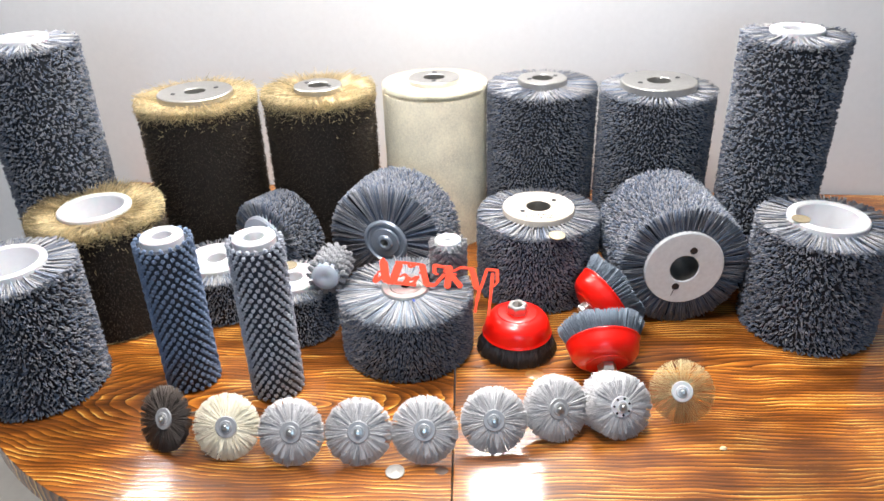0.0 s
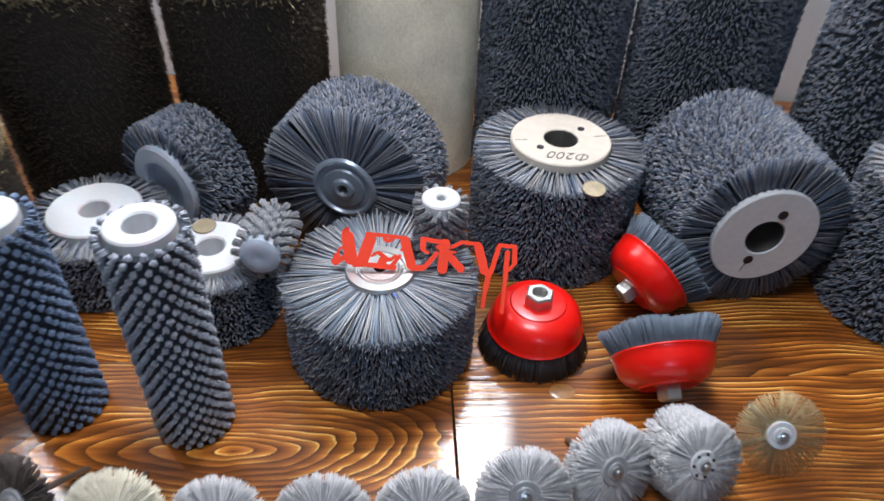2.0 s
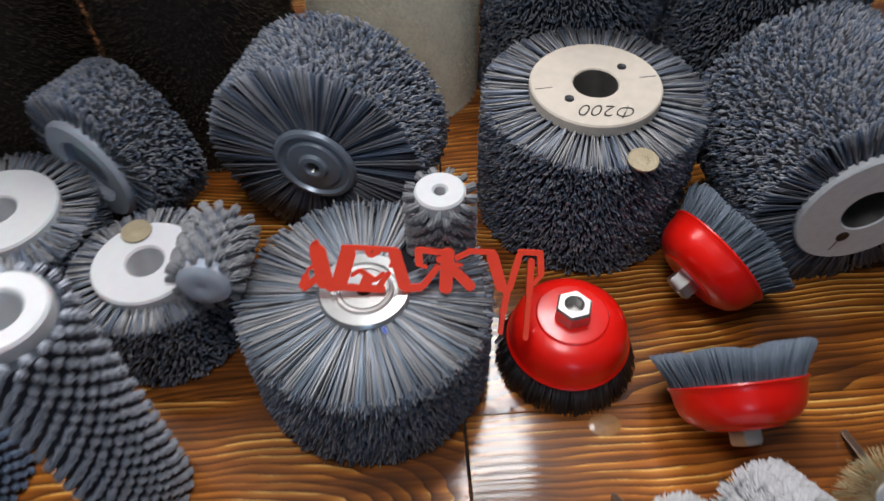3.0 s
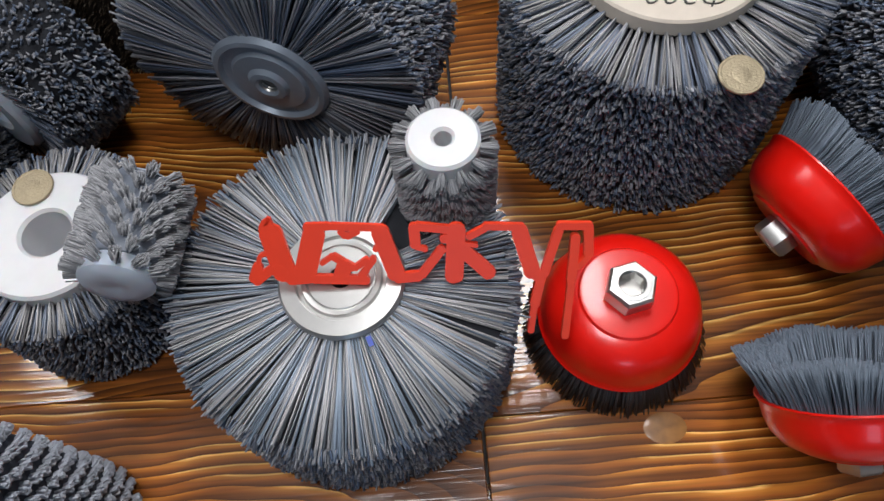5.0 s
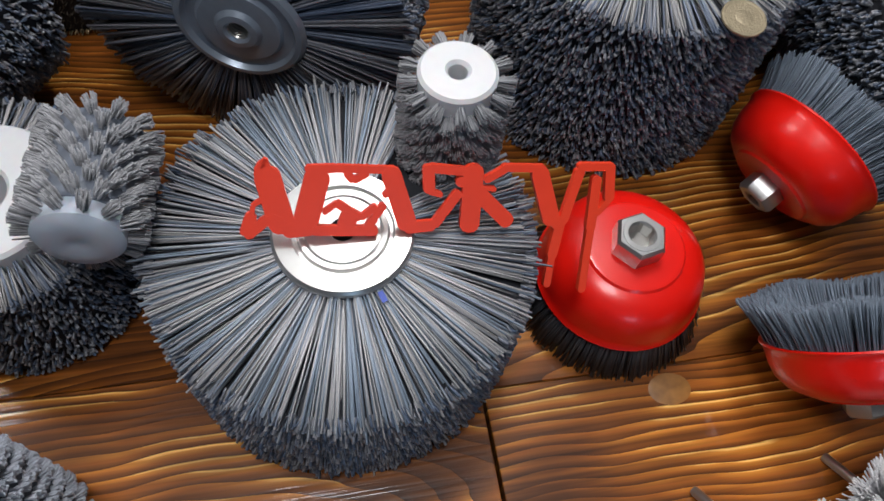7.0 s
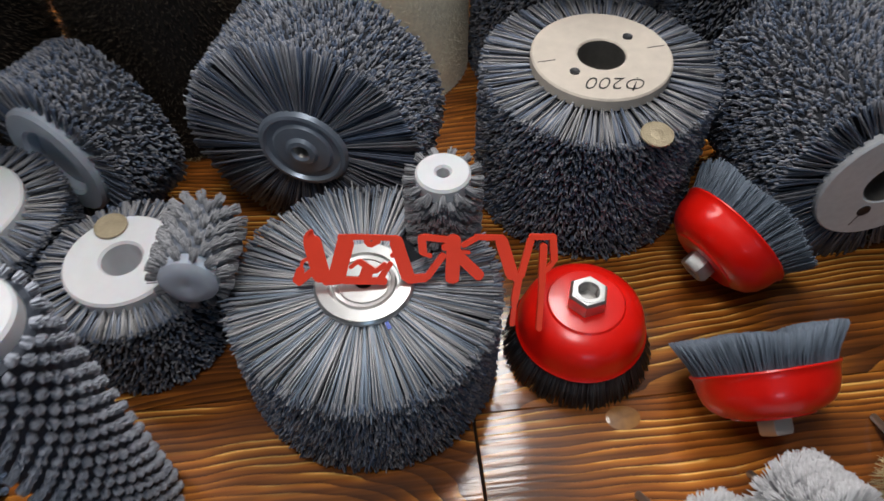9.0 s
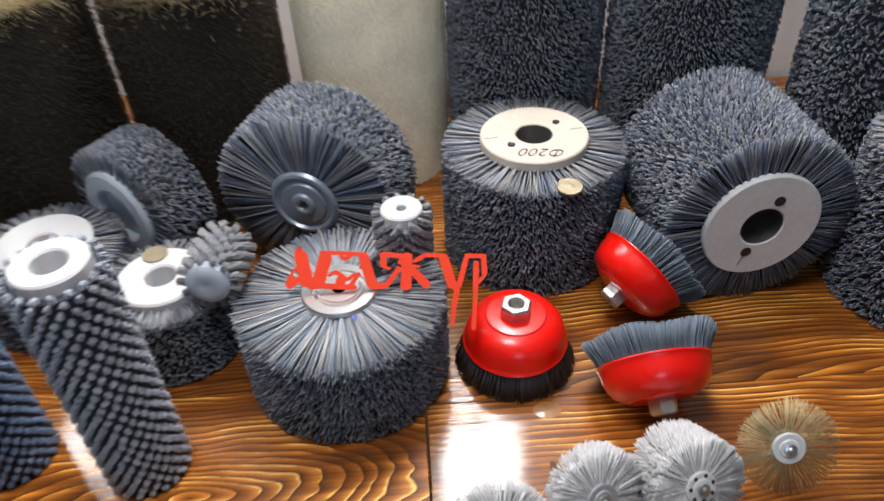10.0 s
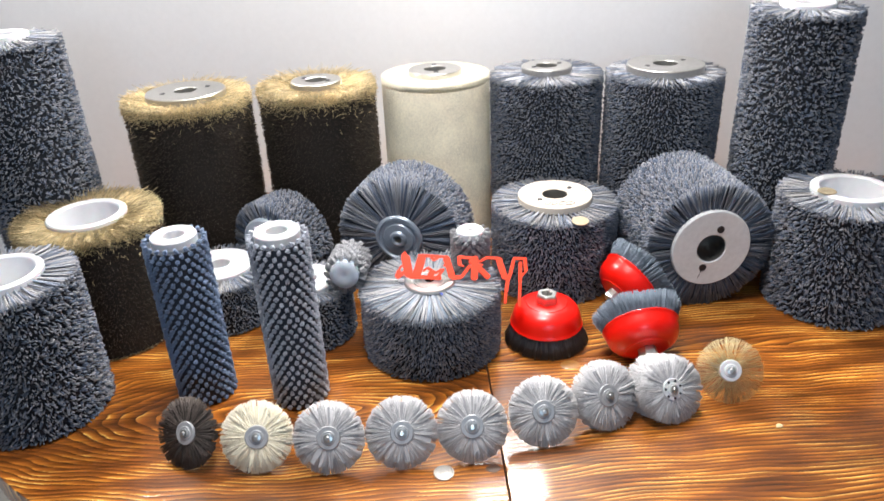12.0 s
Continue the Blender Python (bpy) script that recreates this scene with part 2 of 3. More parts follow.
def lathe(profile, seg=48, closed=False):
    """Turns a list of (radius, height) round the z axis."""
    bm = bmesh.new()
    rings = []
    for r, z in profile:
        if r < 1e-6:
            rings.append([bm.verts.new((0, 0, z))])
        else:
            rings.append([bm.verts.new((r * math.cos(2 * math.pi * i / seg), r * math.sin(2 * math.pi * i / seg), z)) for i in range(seg)])
    pairs = list(zip(rings, rings[1:]))
    if closed:
        pairs.append((rings[-1], rings[0]))
    for a, b in pairs:
        for i in range(seg):
            j = (i + 1) % seg
            if len(a) == 1 and len(b) > 1:
                bm.faces.new((a[0], b[j], b[i]))
            elif len(b) == 1 and len(a) > 1:
                bm.faces.new((a[i], a[j], b[0]))
            elif len(a) > 1:
                bm.faces.new((a[i], a[j], b[j], b[i]))
    bmesh.ops.recalc_face_normals(bm, faces=bm.faces)
    for f in bm.faces:
        f.smooth = True
    for e in bm.edges:
        if len(e.link_faces) == 2 and e.calc_face_angle() > 0.6:
            e.smooth = False
    return bm


def ring(ro, ri, z0, z1, c=0.0012, seg=56):
    return lathe([(ri + c, z0), (ro - c, z0), (ro, z0 + c), (ro, z1 - c), (ro - c, z1), (ri + c, z1), (ri, z1 - c), (ri, z0 + c)], seg, True)


def box(sx, sy, sz, bevel=0.0, at=(0, 0, 0)):
    bm = bmesh.new()
    bmesh.ops.create_cube(bm, size=1, matrix=Matrix.Translation(at) @ Matrix.Diagonal((sx, sy, sz, 1)))
    if bevel:
        bmesh.ops.bevel(bm, geom=bm.edges[:], offset=bevel, segments=2, affect="EDGES")
    return bm


def strands(name, a, b, r0, r1, mid=None):
    """One mesh of three-sided filaments from the points a to the points b, by way of mid."""
    pts = [a, b] if mid is None else [a, mid, b]
    rad = [r0, r1] if mid is None else [r0, (r0 + r1) / 2, r1]
    n, k = len(a), len(pts)
    d = b - a
    d /= np.linalg.norm(d, axis=1)[:, None] + 1e-9
    ref = np.where(np.abs(d[:, 2:3]) > 0.9, np.array([[1.0, 0, 0]]), np.array([[0, 0, 1.0]]))
    u = np.cross(d, ref)
    u /= np.linalg.norm(u, axis=1)[:, None]
    v = np.cross(d, u)
    turn = np.random.rand(n, 1) * 6.283
    co = np.empty((n, k * 3, 3))
    for i, (p, r) in enumerate(zip(pts, rad)):
        for s in range(3):
            g = turn + s * 2.0944
            co[:, i * 3 + s] = p + r * (np.cos(g) * u + np.sin(g) * v)
    quads = []
    for i in range(k - 1):
        for s in range(3):
            t = (s + 1) % 3
            quads += [i * 3 + s, i * 3 + t, i * 3 + 3 + t, i * 3 + 3 + s]
    top = (k - 1) * 3
    idx = np.array(quads + [top, top + 1, top + 2])
    nq = len(quads) // 4
    per = len(idx)
    loops = (idx[None, :] + (np.arange(n) * k * 3)[:, None]).ravel()
    starts = (np.concatenate([np.arange(nq) * 4, [nq * 4]])[None, :] + (np.arange(n) * per)[:, None]).ravel()
    me = bpy.data.meshes.new(name)
    me.vertices.add(n * k * 3)
    me.vertices.foreach_set("co", co.astype(np.float32).ravel())
    me.loops.add(len(loops))
    me.loops.foreach_set("vertex_index", loops.astype(np.int32))
    me.polygons.add(len(starts))
    me.polygons.foreach_set("loop_start", starts.astype(np.int32))
    me.update(calc_edges=True)
    return me


def polar(r, th, z):
    return np.stack([r * np.cos(th), r * np.sin(th), z], axis=1)


def side_strands(R, H, pitch, clump, pull=0.5, depth=0.17, rough=0.01, lean=0.005):
    """Roots and tips of the filaments that stand out of a drum's side, gathered into clumps that lean each its own way."""
    nt, nz = max(8, int(2 * math.pi * R / pitch)), max(2, int(H / pitch))
    th, z = np.meshgrid(np.arange(nt) / nt * 2 * math.pi, (np.arange(nz) + 0.5) / nz * H)
    n = nt * nz
    th, z = th.ravel() + np.random.normal(0, 0.4 * pitch / R, n), z.ravel() + np.random.normal(0, pitch * 0.4, n)
    z = np.clip(z, 0.001, H - 0.0005)
    ct, cz = max(1, int(2 * math.pi * R / clump)), max(1, int(H / clump))
    jt, jz, kt, kz = (np.random.rand(ct, cz + 1) for _ in range(4))
    iz = np.clip((z / H * cz + np.random.normal(0, 0.12, n)).astype(int), 0, cz)
    col = th / (2 * math.pi) * ct + 0.5 * (iz % 2) + np.random.normal(0, 0.12, n)
    it = col.astype(int) % ct
    gt = (col // 1 + 0.2 + 0.6 * jt[it, iz] - 0.5 * (iz % 2)) / ct * 2 * math.pi
    gz = (iz + 0.2 + 0.6 * jz[it, iz]) / cz * H
    tip_t = th + (gt - th) * pull + (kt[it, iz] - 0.5) * lean / R + np.random.normal(0, 0.0009 / R, n)
    tip_z = np.clip(z + (gz - z) * pull + (kz[it, iz] - 0.5) * lean + np.random.normal(0, 0.0011, n), 0.0004, H + 0.001)
    lift = np.random.normal(0, rough * R, n) + (kt[it, iz] + kz[it, iz] - 1.0) * 1.6 * rough * R
    a = polar(np.full(n, R * (1 - depth)), th + (tip_t - th) * 0.25, z + (tip_z - z) * 0.25)
    b = polar(R + np.clip(lift, -0.05 * R, 0.03 * R), tip_t, tip_z)
    return a, b


def face_strands(R, rh, z, count, layers=3, step=0.003, groups=0, fan=0.9, droop=0.0, down=1.0, wild=0.0015, ragged=0.015):
    """Roots and tips of the filaments that lie along a drum's end."""
    aa, bb = [], []
    for k in range(layers):
        if groups:
            g = np.random.randint(0, groups, count)
            root = (g + 0.5 * (k % 2)) / groups * 2 * math.pi
            th = root + np.random.uniform(-1, 1, count) * fan * math.pi / groups
            root = root + (th - root) * 0.25
        else:
            th = np.random.rand(count) * 2 * math.pi
            root = th + np.random.normal(0, 0.02, count)
        zz = z - down * (k * step + np.random.rand(count) * step)
        aa.append(polar(np.full(count, rh), root, zz))
        tip = R * (1 + np.random.normal(0, ragged, count) - 0.01)
        bb.append(polar(tip, th, zz - down * droop * np.random.uniform(0.7, 1.2, count) + np.random.normal(0, wild, count)))
    return np.concatenate(aa), np.concatenate(bb)


def clear_of(a, b, holes):
    """Leaves out filaments whose tips would stand inside a neighbour."""
    keep = np.ones(len(a), bool)
    for x, y, r in holes:
        keep &= np.hypot(b[:, 0] - x, b[:, 1] - y) > r
    return a[keep], b[keep]


def drum_bristles(ob, R, H, rh, mats, pitch=0.0032, clump=0.0062, width=0.0006, groups=0, count=420, layers=3, droop=0.0, holes=(), rough=0.012, pull=0.5, depth=0.06, core=0.95, crimp=0.0, ragged=0.012, fan=0.9, lean=0.0035, wild=0.001, fringe=0):
    """Side and end filaments of a drum with a core, mostly coloured as the shade in the gaps; mats: end filaments, core
    and, where they differ, side filaments in a shaded copy.
    """
    a, b = side_strands(R, H - 0.002, pitch, clump, pull=pull, rough=rough, lean=lean, depth=depth)
    fa, fb = face_strands(R, rh, H, count, layers, groups=groups, droop=droop, ragged=ragged, fan=fan, wild=wild)
    lo = face_strands(R, rh, 0.0, count // 2, 1, groups=groups, down=-1.0)
    lo[1][:, 2] = np.maximum(lo[1][:, 2], 0.0005)
    if fringe:
        # bright wires that spill over the rim for its lit edge, fewer further down
        th, fall = np.random.rand(fringe) * 2 * math.pi, np.random.exponential(0.008, fringe)
        fa = np.concatenate([fa, polar(R * np.random.uniform(0.85, 0.97, fringe), th, H - fall - 0.002)])
        fb = np.concatenate([fb, polar(R * np.random.uniform(0.99, 1.035, fringe), th + np.random.normal(0, 0.03, fringe), np.maximum(H - fall + np.random.normal(0, 0.004, fringe), 0.001))])
    if holes:
        a, b = clear_of(a, b, holes)
        fa, fb = clear_of(fa, fb, holes)
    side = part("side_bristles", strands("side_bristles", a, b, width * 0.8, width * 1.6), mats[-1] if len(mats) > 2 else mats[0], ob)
    side["kind"] = "stuff"
    fa, fb = np.concatenate([fa, lo[0]]), np.concatenate([fb, lo[1]])
    mid = (fa + fb) / 2
    if crimp:
        mid += np.random.normal(0, crimp, mid.shape)
    end = part("end_bristles", strands("end_bristles", fa, fb, width * 1.05, width * 1.15, mid), mats[0], ob)
    end["kind"] = "stuff"
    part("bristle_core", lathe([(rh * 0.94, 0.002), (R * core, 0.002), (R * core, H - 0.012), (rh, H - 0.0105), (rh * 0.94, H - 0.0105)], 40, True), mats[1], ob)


# Bolt holes as dark caps on the surface, coloured like their shade
def bolt_holes(ob, r, z, n=2, size=0.004, turn=0.3, parent=None):
    for i in range(n):
        g = turn + i * 2 * math.pi / n
        bm = lathe([(0, 0.0004), (size * 0.8, 0.0004), (size, 0.0008), (size, -0.004)], 16)
        bmesh.ops.translate(bm, verts=bm.verts, vec=(r * math.cos(g), r * math.sin(g), z))
        part("bolt_hole_shade", bm, M_HOLE_SHADE, parent or ob)


def flange(ob, H, ro, ri, thick, material, holes_at=0.0, turn=0.3, hole=0.0045):
    f = part("end_flange", ring(ro, ri, H - 0.004, H + thick, 0.0015), material, ob)
    part("bore", lathe([(ri - 0.0003, H + thick - 0.001), (ri - 0.0003, H - 0.075), (0, H - 0.075)], 32), M_STEEL, ob, "turned steel bore")
    if holes_at:
        bolt_holes(ob, holes_at, H + thick, 2, hole, turn)
    return f


def tube_hub(ob, H, ro, ri, proud, material=None):
    part("plastic_tube", ring(ro, ri, 0.001, H + proud, 0.002), material or M_WHITE, ob)
    part("bore", lathe([(ri - 0.0002, H - 0.036), (ri * 0.8, H - 0.042), (0, H - 0.046)], 32), material or M_WHITE, ob)


def upright(x, y, turn=0.0, lean=0.0):
    return pose(x, y, 0.0012, lean, 0, turn)


def lying(front, yaw, length, z=None, pitch=0.0, spin=0.0):
    """A pose whose z axis points to the drum's front face, yaw degrees from straight at the viewer's side of the table."""
    n = Vector((math.sin(radians(yaw)) * math.cos(radians(pitch)), -math.cos(radians(yaw)) * math.cos(radians(pitch)), math.sin(radians(pitch))))
    q = n.to_track_quat("Z", "Y").to_matrix().to_4x4()
    return Matrix.Translation(Vector(front) - n * length) @ q @ pose(0, 0, 0, 0, 0, spin)


# ---- room ----


def slab(name, sx, sy, sz, at, material, label, category):
    ob = new(name, bpy.data.meshes.new(name))
    bm = box(sx, sy, sz)
    bm.to_mesh(ob.data)
    bm.free()
    ob.data.materials.append(material)
    ob.location = at
    return tagged(ob, label, category, kind="structure")


FLOOR_Z = -0.75
MID = (CEIL_Z + FLOOR_Z) / 2
TALL = CEIL_Z - FLOOR_Z
slab("floor", 5.2, 4.6, 0.1, (0, -0.4, FLOOR_Z - 0.05), M_FLOOR, "pale stone-coloured floor under the table", "floor")
slab("ceiling", 5.2, 4.6, 0.1, (0, -0.4, CEIL_Z + 0.05), M_CEIL, "plain white painted ceiling", "ceiling")
slab("wall_north", 5.0, 0.12, TALL, (0, WALL_Y + 0.06, MID), M_WALL, "plain light grey painted wall behind the table", "wall").rotation_euler.z = radians(WALL_TURN)
# Unseen walls; their dark colour is chosen to cut bounced light
slab("wall_south", 5.0, 0.12, TALL, (0, -2.46, MID), M_WALL_UNSEEN, "unseen plain wall, kept dark to cut bounced light", "wall")
slab("wall_east", 0.12, 4.0, TALL, (2.44, -0.4, MID), M_WALL_UNSEEN, "unseen plain wall, kept dark to cut bounced light", "wall")
slab("wall_west", 0.12, 4.0, TALL, (-2.44, -0.4, MID), M_WALL_UNSEEN, "unseen plain wall, kept dark to cut bounced light", "wall")

# ---- table ----
JOINT_X, FRONT, BACK, LEFT, RIGHT, CORNER = 0.024, 0.585, WALL_Y - 0.012, -0.802, 1.0, 0.6


def end_x(y, side):
    """The table's rounded end at the depth y."""
    cy = FRONT + CORNER
    cut = 0.0 if y > cy else CORNER - math.sqrt(max(0.0, CORNER**2 - (cy - y) ** 2))
    return LEFT + cut if side < 0 else RIGHT - cut


def board(y0, y1, side):
    ys = [y0 + 0.0003 + (y1 - y0 - 0.0006) * i / 14 for i in range(15)]
    gap = 0.0011
    inner = JOINT_X + side * gap
    outline = [(inner, ys[0]), (inner, ys[-1])] + [(end_x(y, side), y) for y in reversed(ys)]
    bm = bmesh.new()
    vs = [bm.verts.new((x, y, 0)) for x, y in outline]
    face = bm.faces.new(vs)
    if face.normal.z < 0:
        face.normal_flip()
    got = bmesh.ops.extrude_face_region(bm, geom=[face])
    bmesh.ops.translate(bm, verts=[g for g in got["geom"] if isinstance(g, bmesh.types.BMVert)], vec=(0, 0, -0.038))
    bmesh.ops.recalc_face_normals(bm, faces=bm.faces)
    rim = [e for e in bm.edges if all(abs(v.co.z) < 1e-6 for v in e.verts)]
    bmesh.ops.bevel(bm, geom=rim, offset=0.0006, segments=1, affect="EDGES")
    return bm


table = thing("table", Matrix.Identity(4), "stained pine table with a glossy boarded top", "table")
# where the growth rings of each board close
RINGS = {(-1, 0): (-0.13, 0.855), (-1, 1): (-0.16, 1.12), (-1, 2): (-0.5, 1.95), (1, 0): (0.45, 0.2), (1, 1): (0.62, 0.93), (1, 2): (0.4, 2.0)}
for side, cuts in ((-1, (FRONT, 0.945, 1.31, BACK)), (1, (FRONT, 0.91, 1.27, BACK))):
    for y0, y1 in zip(cuts, cuts[1:]):
        cx, cy = RINGS[side, cuts.index(y0)]
        bm = board(y0, y1, side)
        for v in bm.verts:
            if v.co.y > BACK - 0.01:
                v.co.y = WALL_Y + math.tan(radians(WALL_TURN)) * v.co.x - 0.008
        bmesh.ops.translate(bm, verts=bm.verts, vec=(-cx, -cy, 0))
        part("board", bm, M_WOOD_HEART if side < 0 and y0 < 1.2 else M_WOOD, table).location = (cx, cy, 0)
for x in (-0.55, 0.8):
    for y in (0.9, 1.44):
        bm = box(0.07, 0.07, -FLOOR_Z - 0.04, 0.004, (x, y, (FLOOR_Z - 0.038) / 2))
        part("leg", bm, M_WOOD, table)
for y in (0.86, 1.48):
    part("apron", box(1.3, 0.025, 0.08, 0.002, (0.125, y, -0.079)), M_WOOD, table)

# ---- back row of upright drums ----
# A third entry colours the sides darker, as shaded against the ends
GREY, GREY_LIT_TOP, BRASS, CREAM = (M_GREY, M_GREY_GAP), (M_GREY_LIT, M_GREY_GAP, M_GREY), (M_BRASS, M_BRASS_GAP, M_BRASS_SHADED), (M_CREAM, M_CREAM_CORE)


def upright_drum(name, x, y, R, H, mats, label, group, hub, turn=0.0, **kw):
    ob = thing(name, upright(x, y, turn), label, "brush", group)
    kind, ro, ri, proud = hub
    drum_bristles(ob, R, H, ro * 0.96, mats, **kw)
    if kind == "tube":
        tube_hub(ob, H, ro, ri, proud)
    else:
        flange(ob, H, ro, ri, proud, M_STEEL if kind == "steel" else M_PLY, ro * 0.58, 0.2)
    return ob


BACK_GROUP = "drum brushes along the wall"
WIRE = dict(pitch=0.0034, clump=0.006, width=0.00034, count=1500, layers=3, droop=0.0, pull=0.3, rough=0.012, ragged=0.03, lean=0.004, wild=0.0065, depth=0.05, core=0.97, crimp=0.0035, fringe=3200)
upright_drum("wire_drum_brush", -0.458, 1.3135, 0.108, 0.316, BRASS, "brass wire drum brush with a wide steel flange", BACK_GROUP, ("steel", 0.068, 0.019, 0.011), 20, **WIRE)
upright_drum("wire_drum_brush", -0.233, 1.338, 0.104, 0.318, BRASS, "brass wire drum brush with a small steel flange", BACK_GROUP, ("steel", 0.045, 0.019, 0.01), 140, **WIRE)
upright_drum("fibre_drum_brush", -0.018, 1.389, 0.101, 0.315, CREAM, "cream natural fibre drum brush with a steel flange", BACK_GROUP, ("steel", 0.05, 0.02, 0.01), 80,
             pitch=0.003, clump=0.004, width=0.00035, count=2600, layers=2, pull=0.0, rough=0.001, ragged=0.006, lean=0.001, depth=0.03, core=0.994)
upright_drum("nylon_drum_brush", 0.187, 1.369, 0.103, 0.315, GREY_LIT_TOP, "grey abrasive nylon drum brush with a small steel flange", BACK_GROUP, ("steel", 0.046, 0.019, 0.01), 10, count=280, groups=60, fan=0.6)
upright_drum("nylon_drum_brush", 0.3935, 1.325, 0.103, 0.317, GREY_LIT_TOP, "grey abrasive nylon drum brush with a wide steel flange", BACK_GROUP, ("steel", 0.068, 0.021, 0.011), 10, count=300, groups=66, fan=0.6, clump=0.005)
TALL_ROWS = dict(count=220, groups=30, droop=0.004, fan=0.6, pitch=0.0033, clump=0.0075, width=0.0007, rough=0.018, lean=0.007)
upright_drum("tall_drum_brush", 0.5686, 1.2, 0.083, 0.437, GREY_LIT_TOP, "tall grey abrasive nylon brush on a white plastic tube", BACK_GROUP, ("tube", 0.041, 0.022, 0.006), 0, **TALL_ROWS)
upright_drum("tall_drum_brush", -0.682, 1.195, 0.084, 0.45, GREY_LIT_TOP, "tall grey abrasive nylon brush on a white plastic tube", BACK_GROUP, ("tube", 0.041, 0.022, 0.006), 30, **TALL_ROWS)

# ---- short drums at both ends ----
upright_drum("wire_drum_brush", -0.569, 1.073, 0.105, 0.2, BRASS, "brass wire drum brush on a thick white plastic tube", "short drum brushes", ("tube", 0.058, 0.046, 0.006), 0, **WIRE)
END = dict(fan=0.55, count=320, groups=40, layers=3, droop=0.002, pitch=0.0031, clump=0.007, width=0.0007, rough=0.015, lean=0.006)
upright_drum("nylon_drum_brush", -0.6056, 0.8757, 0.093, 0.207, GREY_LIT_TOP, "short grey abrasive nylon brush on a white plastic tube", "short drum brushes", ("tube", 0.055, 0.045, 0.006), 0, **END)
upright_drum("nylon_drum_brush", 0.6005, 1.033, 0.103, 0.187, GREY_LIT_TOP, "short grey abrasive nylon brush on a white plastic tube", "short drum brushes", ("tube", 0.059, 0.046, 0.007), 0, **END)

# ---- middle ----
phi = upright_drum("nylon_drum_brush", 0.168, 1.16, 0.1055, 0.148, (M_GREY_LIT, M_GREY_GAP, M_GREY), "grey abrasive nylon brush with a pale disc marked in ink", "short drum brushes", ("board", 0.062, 0.021, 0.009), 25,
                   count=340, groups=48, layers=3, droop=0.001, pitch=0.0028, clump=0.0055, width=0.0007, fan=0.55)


def text_mesh(text, size):
    cu = bpy.data.curves.new("writing", "FONT")
    cu.body, cu.size, cu.align_x, cu.align_y, cu.extrude, cu.shear, cu.offset = text, size, "CENTER", "CENTER", 0.0002, 0.35, -0.0004
    ob = bpy.data.objects.new("writing", cu)
    scene.collection.objects.link(ob)
    me = bpy.data.meshes.new_from_object(ob.evaluated_get(bpy.context.evaluated_depsgraph_get()))
    bpy.data.objects.remove(ob)
    return me


ink = part("ink_writing", text_mesh("\u0424200", 0.022), M_INK, phi, "hand-written size in black ink")
ink.matrix_basis = pose(0, 0, 0, 0, 0, -25) @ pose(0.004, -0.041, 0.1575, 0, 0, 172)

for k, g in enumerate((5, 185)):
    line = part("scribed_line", box(0.016, 0.0007, 0.0003), M_INK, phi)
    line.matrix_basis = pose(0, 0, 0, 0, 0, g - 25) @ pose(0.05, 0, 0.1572)

# centre brush with a thin steel plate
centre = thing("round_brush", upright(-0.0523, 0.973), "low round grey nylon brush with a bright steel plate", "brush", "short drum brushes")
STUB = (0.0136, 1.0275)
drum_bristles(centre, 0.1035, 0.106, 0.03, (M_CENTRE_LIT, M_GREY_GAP, M_GREY), pitch=0.0026, clump=0.005, width=0.0006, count=320, layers=4, droop=0.002, rough=0.012, ragged=0.025, wild=0.002,
              holes=[(STUB[0] + 0.0523, STUB[1] - 0.973, 0.034)])
part("plate", lathe([(0.007, 0.1100), (0.0195, 0.1100), (0.0203, 0.1092), (0.0211, 0.1100), (0.0235, 0.1102), (0.0245, 0.1078), (0.0262, 0.1078), (0.0272, 0.1102), (0.036, 0.1100), (0.0375, 0.1080), (0.0375, 0.1055), (0.007, 0.1025)], 64), M_STEEL_BRIGHT, centre, "bright pressed steel plate")
# Bore coloured near black, as the shade inside it
part("bore", lathe([(0.0071, 0.109), (0.0071, 0.08), (0, 0.08)], 24), M_HOLE_SHADE, centre)
bm = box(0.003, 0.006, 0.0006, 0, (0, 0, 0))
tape = part("tape_mark", bm, M_TAPE, centre, "scrap of blue tape")
tape.matrix_basis = pose(0.0155, -0.04, 0.108, 8, 0, 20)

# lying drums
LY = dict(pitch=0.0029, clump=0.006, width=0.0007, count=330, layers=3, lean=0.0045)
R1, L1 = 0.107, 0.088
wheel_drum = thing("lying_drum_brush", lying((-0.0987, 1.125, R1 + 0.001), -19, L1), "grey nylon drum brush lying with its pressed steel hub showing", "brush", "drum brushes lying on their side")
drum_bristles(wheel_drum, R1, L1, 0.03, GREY, **LY)
part("hub_cap", lathe([(0.0065, L1 - 0.004), (0.0065, L1 + 0.0055), (0.0085, L1 + 0.007), (0.0125, L1 + 0.0065), (0.015, L1 + 0.0035), (0.0255, L1 + 0.003), (0.0275, L1 + 0.0005), (0.0335, L1 + 0.0005), (0.0355, L1 + 0.004), (0.039, L1 + 0.0035), (0.0415, L1), (0.039, L1 - 0.005)], 56), M_ZINC, wheel_drum)
part("bore", lathe([(0.0066 - 0.0006 * (k % 2), L1 + 0.005 - 0.0012 * k) for k in range(18)] + [(0, L1 - 0.016)], 24), M_STEEL, wheel_drum, "threaded bore")

R2, L2 = 0.105, 0.16
flange_drum = thing("lying_drum_brush", lying((0.391, 1.032, R2 + 0.001), 4, L2, spin=200), "grey nylon drum brush lying with its wide pale flange showing", "brush", "drum brushes lying on their side")
LY2 = dict(LY, groups=50)
drum_bristles(flange_drum, R2, L2, 0.06, GREY, **LY2)
